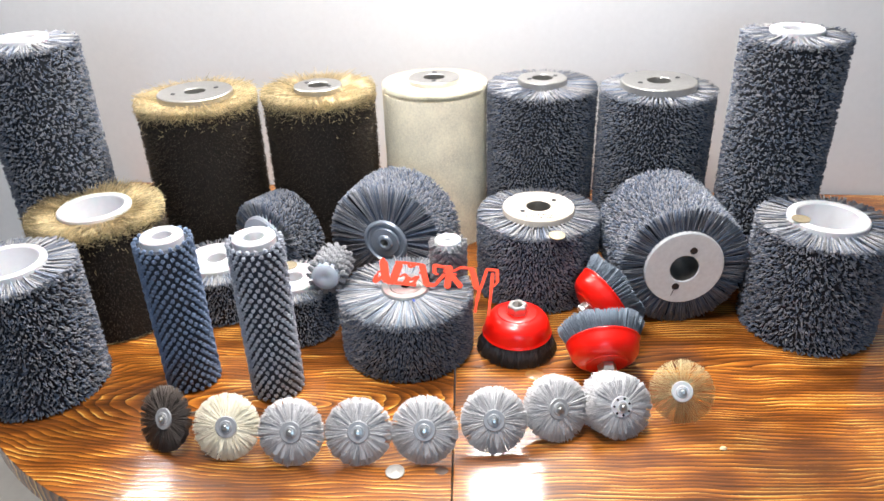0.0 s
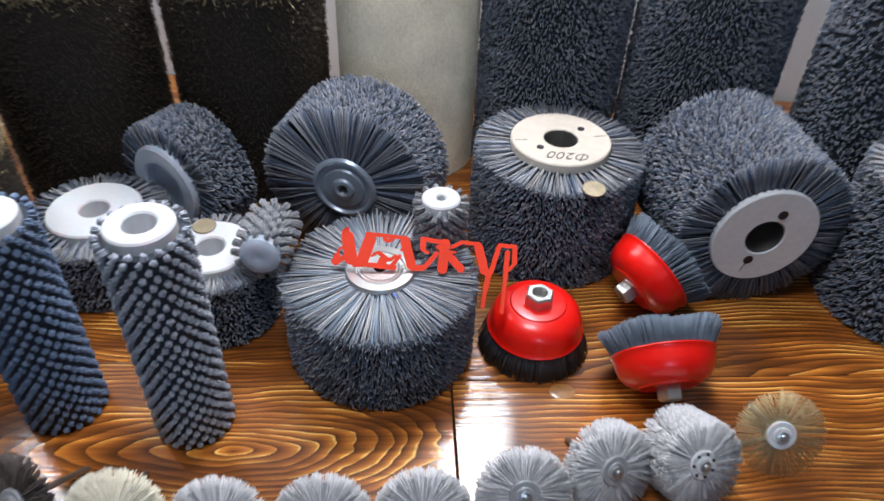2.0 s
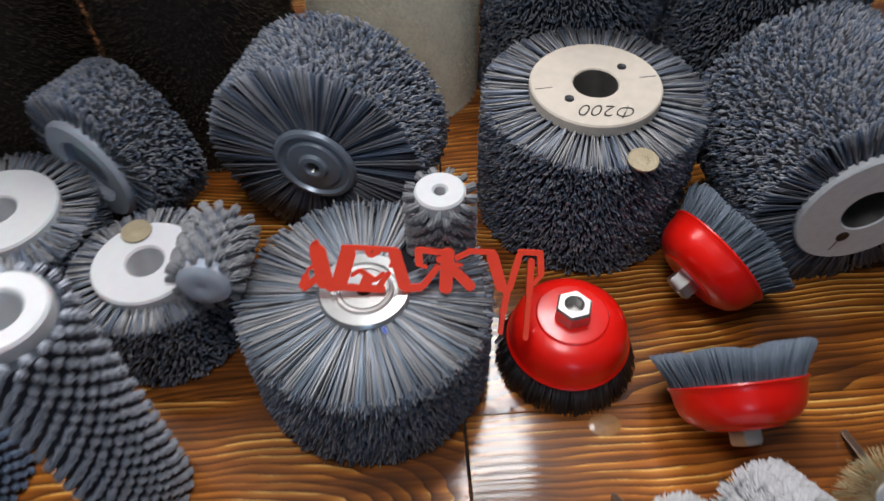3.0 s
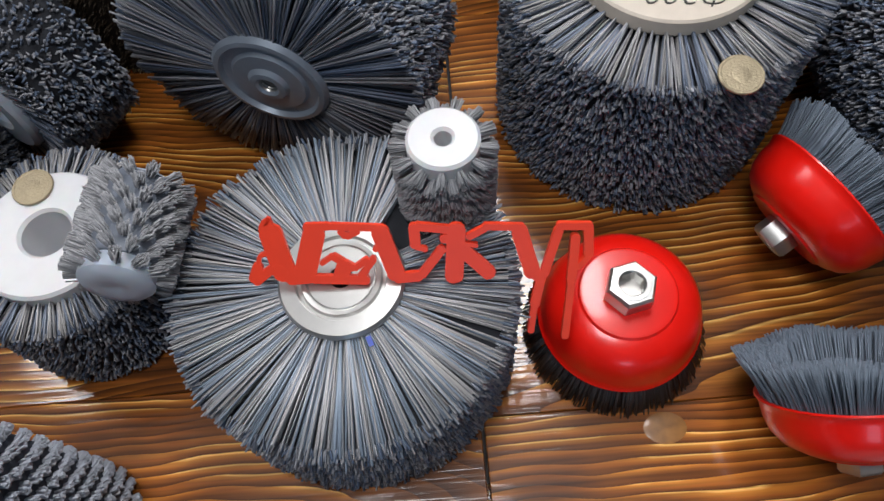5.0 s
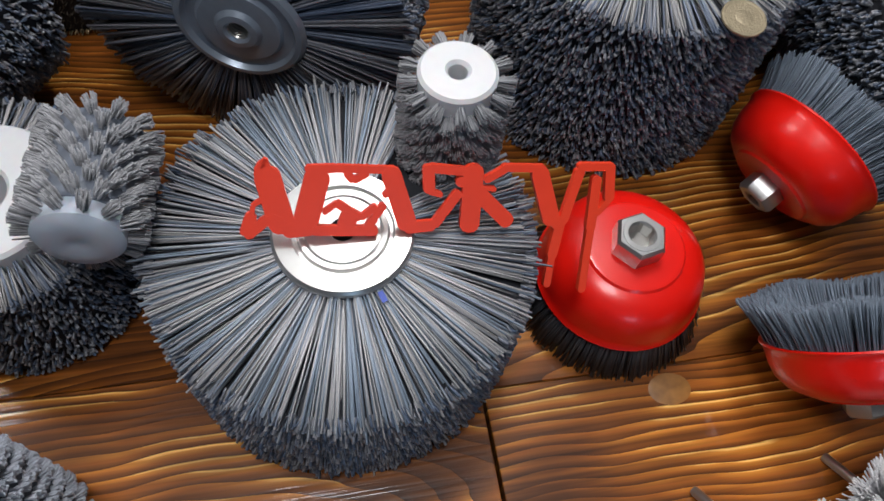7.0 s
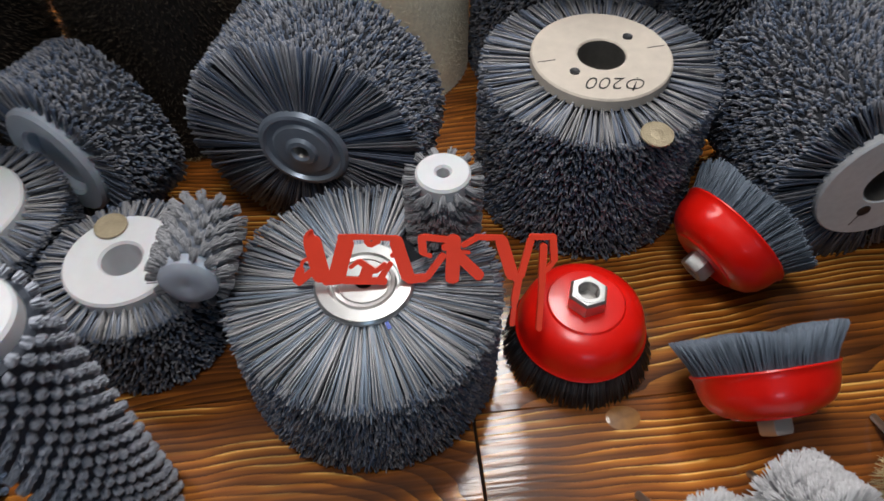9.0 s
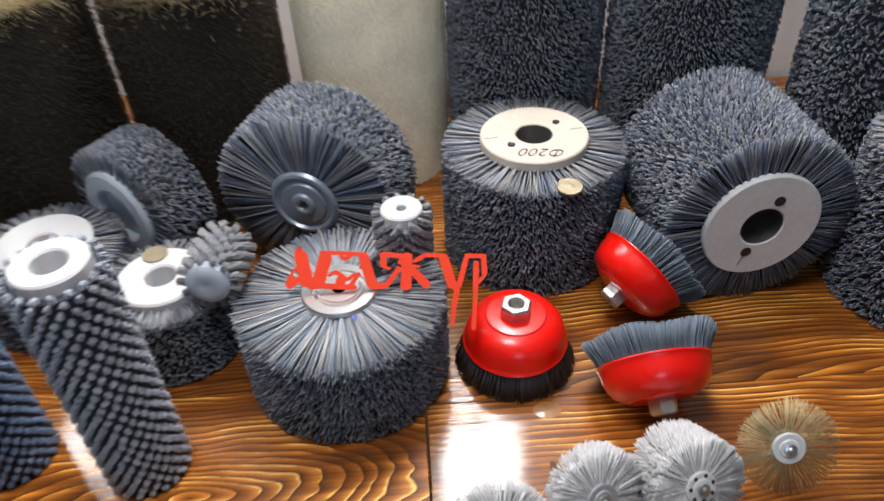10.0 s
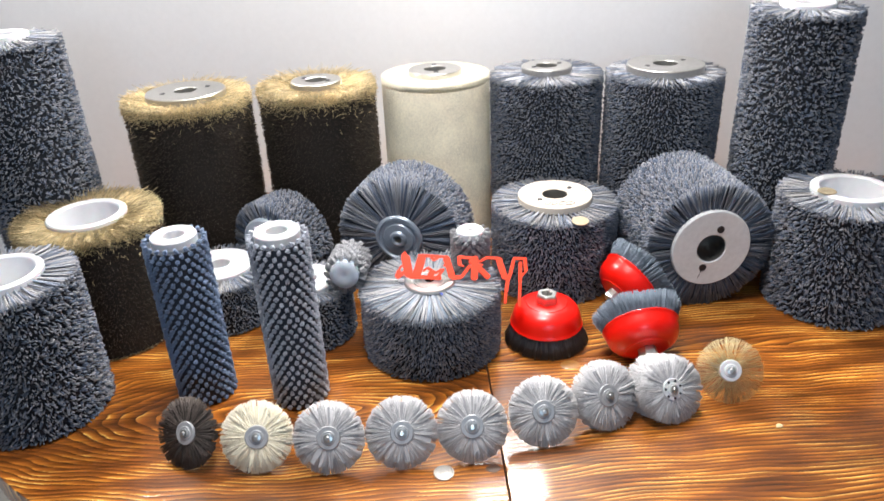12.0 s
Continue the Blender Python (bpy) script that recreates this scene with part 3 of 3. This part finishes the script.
line = part("scribed_line", box(0.014, 0.0008, 0.0004), M_INK, flange_drum)
line.matrix_basis = pose(0, 0, 0, 0, 0, math.degrees(0.9)) @ pose(0.046, 0, L2 + 0.0051)
flange(flange_drum, L2, 0.064, 0.023, 0.005, M_ALU, 0.034, 0.9, 0.006)

R3, L3 = 0.084, 0.07
blue_drum = thing("lying_drum_brush", lying((-0.323, 1.161, R3 + 0.001), -36, L3), "grey nylon drum brush lying with a bluish plastic hub", "brush", "drum brushes lying on their side")
drum_bristles(blue_drum, R3, L3, 0.053, (M_GREY, M_GREY_GAP), **dict(LY, groups=40, count=260))
part("plastic_tube", ring(0.056, 0.033, L3 - 0.02, L3 + 0.006, 0.003), M_BLUEWHITE, blue_drum, "bluish milky plastic hub")
part("bore", lathe([(0.0329, L3 - 0.006), (0, L3 - 0.006)], 32), M_BLUEWHITE, blue_drum)

# low brushes with white discs
LOW = dict(fan=0.6, count=280, groups=40, layers=3, droop=0.002, pitch=0.0031, clump=0.006, width=0.0007)
low_a = upright_drum("low_round_brush", -0.395, 1.105, 0.086, 0.085, GREY_LIT_TOP, "low grey nylon brush with a white plastic disc", "low brushes with white hubs", ("tube", 0.055, 0.017, 0.006), 0, **LOW)
low_b = upright_drum("low_round_brush", -0.243, 1.028, 0.07, 0.09, GREY_LIT_TOP, "low grey nylon brush with a white plastic disc", "low brushes with white hubs", ("tube", 0.046, 0.016, 0.006), 0, **LOW)

# ---- tufted tubes ----


def tufted(ob, R, H, r_in, rows, cols, mats, per=9, spread=0.0028, width=0.0007, hub=None, bore=0.52, root=0.86, core=0.885, dome=False):
    hub = hub or M_WHITE
    aa, bb = [], []
    for i in range(rows):
        z = (i + 0.5) / rows * H
        for j in range(cols):
            th = (j + 0.5 * (i % 2)) / cols * 2 * math.pi + random.gauss(0, 0.008)
            rad, ang = np.sqrt(np.random.rand(per)), np.random.rand(per) * 2 * math.pi
            ax = np.stack([rad * np.cos(ang), rad * np.sin(ang)], axis=1)
            oz, ot = random.gauss(0, 0.0003), random.gauss(0, 0.0003 / R)
            zt, tt = z + ax[:, 0] * spread + oz, th + ax[:, 1] * spread / R + ot
            aa.append(polar(np.full(per, R * root), th + ax[:, 1] * spread * 0.8 / R, z + ax[:, 0] * spread * 0.8))
            bb.append(polar(R * (1 + np.random.normal(0, 0.01, per)) - rad**2 * 0.0008, tt, np.clip(zt, 0.0003, H + 0.003)))
    a, b = np.concatenate(aa), np.concatenate(bb)
    core = max(core, (r_in + 0.0026) / R)
    t = part("tufting", strands("tufting", a, b, width, width), mats[0], ob)
    t["kind"] = "stuff"
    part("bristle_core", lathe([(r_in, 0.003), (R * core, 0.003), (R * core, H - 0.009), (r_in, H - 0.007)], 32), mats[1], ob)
    if dome:
        part("plastic_tube", lathe([(0, 0.0005), (r_in, 0.0005), (r_in + 0.002, 0.003), (r_in + 0.002, H + 0.0005), (r_in - 0.001, H + 0.0035), (r_in * 0.6, H + 0.005), (r_in * 0.2, H + 0.0042), (0, H + 0.003)], 40), hub, ob)
        return
    part("plastic_tube", ring(r_in + 0.002, r_in * bore, 0.0005, H + 0.004, 0.0018, 40), hub, ob)
    part("bore", lathe([(r_in * bore - 0.0001, H - 0.035), (0, H - 0.035)], 24), hub, ob)


tube_a = thing("tube_brush", upright(-0.377, 0.8855), "slim upright tube brush with blue-grey tufts in rows", "brush", "slim tube brushes")
tufted(tube_a, 0.0405, 0.244, 0.027, 31, 20, (M_BLUE, M_TUFT_GAP), per=26, spread=0.0031, width=0.0008)
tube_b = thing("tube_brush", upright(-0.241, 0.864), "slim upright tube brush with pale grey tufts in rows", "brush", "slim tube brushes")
tufted(tube_b, 0.039, 0.252, 0.027, 31, 20, (M_MID, M_TUFT_GAP), per=26, spread=0.0031, width=0.0008)
stub = thing("stub_brush", upright(*STUB), "short slim brush with coarse grey tufts and a white hub", "brush", "slim tube brushes")
tufted(stub, 0.031, 0.159, 0.019, 24, 13, (M_STUB, M_BODY), root=0.62, core=0.66, per=34, spread=0.0042, width=0.0005, bore=0.27)
small = thing("stub_brush", lying((-0.177, 0.975, 0.1265), -6, 0.066, pitch=4), "small tufted brush lying on the white-hubbed brush", "brush", "slim tube brushes")
tufted(small, 0.0315, 0.066, 0.0195, 8, 13, (M_STUB, M_BODY), root=0.62, core=0.66, per=36, spread=0.0043, width=0.0005, hub=M_BLUEWHITE, dome=True)

# ---- cup brushes ----


def cup_brush(m, label, bristle, flare=0.0645, nut=1.0, lively=1.0):
    ob = thing("cup_brush", m, label, "brush", "red cup brushes")
    cup = part("cup", lathe([(0.0, 0.064), (0.0285, 0.0652), (0.0305, 0.0648), (0.0318, 0.0632), (0.036, 0.062), (0.0435, 0.0575), (0.0485, 0.051), (0.0512, 0.043), (0.0522, 0.036), (0.0532, 0.0318), (0.0548, 0.0298), (0.0545, 0.0285), (0.05, 0.03), (0.045, 0.044), (0, 0.052)], 64), M_RED, ob, "glossy red pressed steel cup")
    hexa = lathe([(0.0085 * nut, 0.062), (0.015 * nut, 0.062), (0.0165 * nut, 0.064), (0.0165 * nut, 0.0765), (0.0146 * nut, 0.0788), (0.0108 * nut, 0.0788), (0.0085 * nut, 0.077), (0.0085 * nut, 0.062)], 6)
    part("nut", hexa, M_STEEL_BRIGHT, ob, "zinc-plated hexagonal nut")
    part("bore", lathe([(0.0081 * nut, 0.0775), (0.0078 * nut, 0.068), (0, 0.068)], 24), M_STEEL, ob)
    part("thread", ring(0.0122 * nut, 0.0082 * nut, 0.066, 0.0791, 0.0006, 28), M_STEEL_BRIGHT, ob)
    n = 3200
    r = np.sqrt(np.random.uniform(0.032**2, 0.0475**2, n))
    th = np.random.rand(n) * 2 * math.pi
    grow = 1 + (flare / 0.0475 - 1) * (r / 0.0475) ** 2
    a = polar(r, th, np.full(n, 0.04))
    b = polar(r * grow + np.random.normal(0, 0.0006, n), th + np.random.normal(0, 0.012, n), np.abs(np.random.normal(0, 0.0012, n)) + 0.0022 * (1 + np.sin(th * 5)) * lively)
    mid = (a + b) / 2
    mid[:, :2] *= (0.965 + 0.014 * np.sin(th * 60))[:, None]
    bristles = part("bristles", strands("bristles", a, b, 0.00055, 0.00055, mid), bristle, ob)
    bristles["kind"] = "stuff"
    # stamped marks round the nut
    for i in range(14):
        if i in (3, 7, 8, 12):
            continue
        g = i / 14 * 2 * math.pi
        bar = part("stamped_mark", box(0.005, 0.0016, 0.0005), M_RED, cup)
        bar.matrix_basis = pose(0.029 * math.cos(g), 0.029 * math.sin(g), 0.0645, 0, 0, math.degrees(g) + 90) @ pose(0, 0, 0, 14, 0, 0)
    return ob


cup_brush(pose(0.122, 0.966, 0.0012, 0, 0, 12), "red cup brush standing on its dark bristles", M_CUPBRISTLE, lively=0.0)
cup_brush(lying((0.2255, 1.003, 0.034), -63, 0.084, pitch=-27), "red cup brush tipped on its side with blue-grey bristles", M_CUPBRISTLE_BLUE, nut=0.84)
cup_brush(lying((0.247, 0.848, 0.03), 3, 0.084, pitch=-29), "red cup brush lying with its nut to the front", M_CUPBRISTLE_BLUE, nut=0.84)

# ---- front row of small wheels ----


def wheel(m, label, mats, R=0.044, discs=1, count=900, width=0.00035, hub=M_STEEL, washer=0.0145, shaft=0.062, dense=1.0, dots=False, full=0.84, stray=0.035):
    ob = thing("shaft_wheel_brush", m, label, "brush", "small wheel brushes in the front row")
    aa, bb, th0 = [], [], 0.010
    for d in range(discs):
        z0 = -d * 0.0128
        n = int(count * dense)
        th = np.random.rand(n) * 2 * math.pi
        th = th + 0.045 * np.sin(th * 17 + d) + 0.024 * np.sin(th * 37 + 2 * d)
        rr = np.where(np.random.rand(n) < 0.75, 0.012, R * 0.62)
        z = z0 + np.random.uniform(-0.5, 0.5, n) * th0 * 0.55
        zt = z0 + np.random.uniform(-0.5, 0.5, n) * th0
        aa.append(polar(rr, th, z))
        bb.append(polar(R * (1 + np.random.normal(-0.01, 0.018, n)), th + np.random.normal(0, stray, n), zt))
    a, b = np.concatenate(aa), np.concatenate(bb)
    br = part("bristles", strands("bristles", a, b, width, width), mats[0], ob)
    br["kind"] = "stuff"
    for d in range(discs):
        z0 = -d * 0.0128
        part("bristle_core", lathe([(0, z0 + 0.0024), (R * full, z0 + 0.0012), (R * full, z0 - 0.0012), (0, z0 - 0.0024)], 36), mats[1], ob)
    part("washer", lathe([(0, 0.0055), (washer * 0.55, 0.0055), (washer * 0.62, 0.0046), (washer * 0.94, 0.0046), (washer, 0.0038), (washer, 0.002), (0, 0.002)], 36), hub, ob)
    part("screw", lathe([(0, 0.0105), (0.0022, 0.0105), (0.003, 0.0098), (0.003, 0.0085), (0.0055, 0.008), (0.0058, 0.0048), (0, 0.0048)], 12), M_STEEL_BRIGHT, ob)
    if dots:
        bolt_holes(ob, washer * 0.78, 0.0044, 7, 0.0017, 0.2)
    back = -(discs - 1) * 0.0128
    part("back_washer", lathe([(0, back - 0.0055), (washer, back - 0.0045), (washer, back - 0.002), (0, back - 0.002)], 24), hub, ob)
    part("shaft", lathe([(0, -shaft), (0.0024, -shaft), (0.003, -shaft + 0.001), (0.003, back - 0.004)], 16), M_STEEL, ob)
    return ob


PALE = (M_PALE, M_PALE_CORE)
WHEELS = [
    (-0.366, 0.743, -28, "small dark brown hair wheel brush on a shaft", (M_HAIR, M_HAIR_CORE), 1, 0.0018, M_WASHER),
    (-0.275, 0.727, 0, "small cream fibre wheel brush on a shaft", CREAM, 1, 0.0, M_WASHER),
    (-0.187, 0.717, -4, "small grey nylon wheel brush on a shaft", PALE, 1, 0.0, M_WASHER),
    (-0.098, 0.718, 2, "small grey nylon wheel brush on a shaft", PALE, 1, 0.0, M_WASHER),
    (-0.012, 0.721, 0, "small grey nylon wheel brush on a shaft", PALE, 1, 0.0, M_WASHER),
    (0.079, 0.740, 4, "small grey nylon wheel brush on a shaft", PALE, 1, 0.0, M_WASHER),
    (0.167, 0.763, 23, "small grey nylon wheel brush of two discs", PALE, 2, 0.0, M_WASHER),
    (0.251, 0.767, 18, "small grey nylon wheel brush of four discs", PALE, 4, 0.0, M_WHITE),
    (0.338, 0.798, -6, "small brass wire wheel brush on a shaft", (M_BRASS_FINE, M_BRASS_FINE), 1, 0.0, M_WHITE),
]
ELEV = 30.0
for x, y, yaw, label, mats, discs, _, hub in WHEELS:
    R = 0.044
    zc = R * math.cos(radians(ELEV)) + 0.004 * math.sin(radians(ELEV)) + 0.001
    n = Vector((math.sin(radians(yaw)) * math.cos(radians(ELEV)), -math.cos(radians(yaw)) * math.cos(radians(ELEV)), math.sin(radians(ELEV))))
    c = Vector((x, y, 0)) - n * 0.006
    c.z = zc
    q = n.to_track_quat("Z", "Y").to_matrix().to_4x4()
    wire = mats[0] is M_BRASS_FINE
    wheel(Matrix.Translation(c) @ q, label, mats, discs=discs, hub=hub, shaft=zc / math.sin(radians(ELEV)) - 0.004,
          count=1250 if not wire else 750, width=0.00052 if not wire else 0.00015, stray=0.17 if wire else 0.035, dots=discs == 4, full=0.34 if wire else 0.84)

# ---- red cut-out sign ----
sign = thing("red_sign", Matrix.Translation((-0.106, 0.9655, 0.1095)) @ pose(0, 0, 0, 50, 0, 0) @ pose(0, 0, 0, 0, 0, -4.2), "red acrylic cut-out sign of joined strokes leaning on the round brush", "sign")
# strokes in millimetres: from, to and width
HOOK = ((13.1, 45.0, 16.3, 43.9, 12.6), (16.3, 43.9, 23.2, 13.6, 13.0), (17.4, 31.1, 9.3, 27.1, 2.5), (9.3, 27.1, 7.5, 18.2, 2.5), (4.3, 11.9, 8.2, 21.9, 6.1), (5.0, 10.9, 16.1, 19.6, 5.4), (16.1, 19.6, 22.6, 16.4, 7.2))
BOWL = ((24.0, 13.0, 38.0, 14.0, 8.0), (41.6, 42.9, 33.7, 14.9, 12.6), (35.8, 44.5, 50.2, 44.6, 4.3), (50.2, 44.6, 79.6, 43.0, 4.0), (55.2, 42.3, 58.5, 38.2, 4.0), (58.5, 38.2, 65.6, 41.8, 4.0), (43.4, 21.8, 50.1, 26.5, 2.9), (50.1, 26.5, 56.8, 22.0, 4.3), (56.8, 22.0, 62.0, 18.4, 4.3), (62.0, 18.4, 69.8, 24.2, 3.6), (56.8, 21.1, 53.7, 12.4, 9.0), (37.9, 12.5, 69.7, 11.1, 5.4))
PEAK = ((76.9, 42.8, 86.4, 12.4, 10.1), (73.9, 29.6, 76.6, 32.2, 3.3), (73.7, 24.9, 69.1, 18.6, 4.0), (69.1, 18.6, 64.3, 11.2, 4.7), (85.1, 11.9, 99.8, 13.0, 6.1), (99.8, 13.0, 112.6, 30.5, 5.1), (96.3, 44.5, 97.1, 31.2, 6.1), (97.2, 43.7, 118.8, 41.0, 4.7), (97.1, 31.2, 103.5, 29.4, 2.9), (111.6, 36.1, 117.1, 35.9, 5.4))
CROSS = ((120.1, 43.5, 118.6, 10.0, 10.5), (123.6, 29.0, 140.1, 12.7, 8.3), (122.6, 32.8, 131.9, 31.5, 2.5), (126.2, 36.4, 137.1, 42.5, 4.0), (135.3, 42.9, 157.6, 42.0, 4.0), (154.8, 41.4, 164.2, 12.0, 9.4), (164.3, 10.8, 171.4, 13.6, 5.1), (170.1, 12.0, 177.6, 40.8, 5.1))
TAILS = ((169.0, 13.1, 165.5, -8.0, 5.4), (165.5, -8.0, 164.0, -25.2, 4.0), (176.6, 42.4, 195.9, 41.9, 4.3), (193.9, 42.0, 195.3, 23.6, 5.4), (195.3, 23.6, 188.9, 16.0, 3.3), (187.0, 36.6, 186.3, 7.1, 5.4), (186.3, 7.1, 184.7, -29.6, 4.3))


def stroke(bm, x0, y0, x1, y1, w, k):
    """A flat stroke with rounded ends, k hair's breadths proud of its neighbours."""
    p, q = Vector((x0, y0)) / 1000, Vector((x1, y1)) / 1000
    d = (q - p).normalized()
    s, r = Vector((-d.y, d.x)), w / 2000
    p, q = p + d * r * 0.45, q - d * r * 0.45
    loop = []
    for base, sign_ in ((q, 1), (p, -1)):
        for g in (-90, -60, -30, 0, 30, 60, 90):
            a = radians(g)
            loop.append(base + sign_ * r * (d * math.cos(a) * 0.8 + s * math.sin(a)))
    lo = [bm.verts.new((v.x, v.y, -k * 0.000012)) for v in loop]
    hi = [bm.verts.new((v.x, v.y, 0.003 + k * 0.000012)) for v in loop]
    bm.faces.new(lo[::-1])
    bm.faces.new(hi)
    for i in range(len(loop)):
        j = (i + 1) % len(loop)
        bm.faces.new((lo[i], lo[j], hi[j], hi[i]))


count = 0
for strokes in (HOOK, BOWL, PEAK, CROSS, TAILS):
    for row in strokes:
        bm = bmesh.new()
        stroke(bm, *row, count)
        count += 1
        part("stroke", bm, M_SIGN, sign)

# ---- coins and small things ----


def coin(m, label, material, r=0.0135):
    ob = thing("coin", m, label, "coin", "coins")
    part("disc", lathe([(0, 0), (r - 0.0004, 0), (r, 0.0004), (r, 0.0015), (r - 0.0004, 0.0019), (r - 0.0016, 0.0019), (r - 0.002, 0.0016), (0, 0.0016)], 40), material, ob)
    part("relief", lathe([(0, 0.0019), (r * 0.3, 0.0019), (r * 0.42, 0.0016)], 10), material, ob)
    return ob


coin(pose(0.19, 1.062, 0.1495, 6, 0, 0), "brass coin lying on the grey bristles", M_COIN)
coin(pose(-0.256, 1.062, 0.0975, 0, 0, 0), "dull brass coin lying on a white plastic hub", M_COIN)
coin(pose(0.553, 1.02, 0.1955, 0, 0, 0), "dull coin lying on the rim of a white tube", M_COIN)
coin(pose(-0.05, 0.692, 0.0002, 0, 0, 0), "pale nickel coin lying flat on the table", M_COIN_PALE, 0.0125)
bm = bmesh.new()
bmesh.ops.create_icosphere(bm, subdivisions=2, radius=0.005, matrix=pose(0, 0, 0.0018, 0, 0, 20) @ Matrix.Diagonal((1, 0.6, 0.35, 1)))
for v in bm.verts:
    v.co += Vector((random.gauss(0, 0.0006), random.gauss(0, 0.0006), 0))
chip = thing("wood_chip", pose(0.38, 0.735, 0), "small pale wood chip lying on the table", "chip")
part("splinter", bm, M_CHIP, chip)
for name, x, y, r, material in (("knot", 0.145, 0.893, 0.0125, M_KNOT), ("knot", 0.01, 0.695, 0.008, M_KNOT_DARK)):
    k = part(name, lathe([(0, 0.0005), (r * 0.8, 0.0005), (r, 0.0)], 28), material, table)
    k.matrix_basis = pose(x, y, 0.0001) @ Matrix.Diagonal((1.15, 0.85, 1, 1))
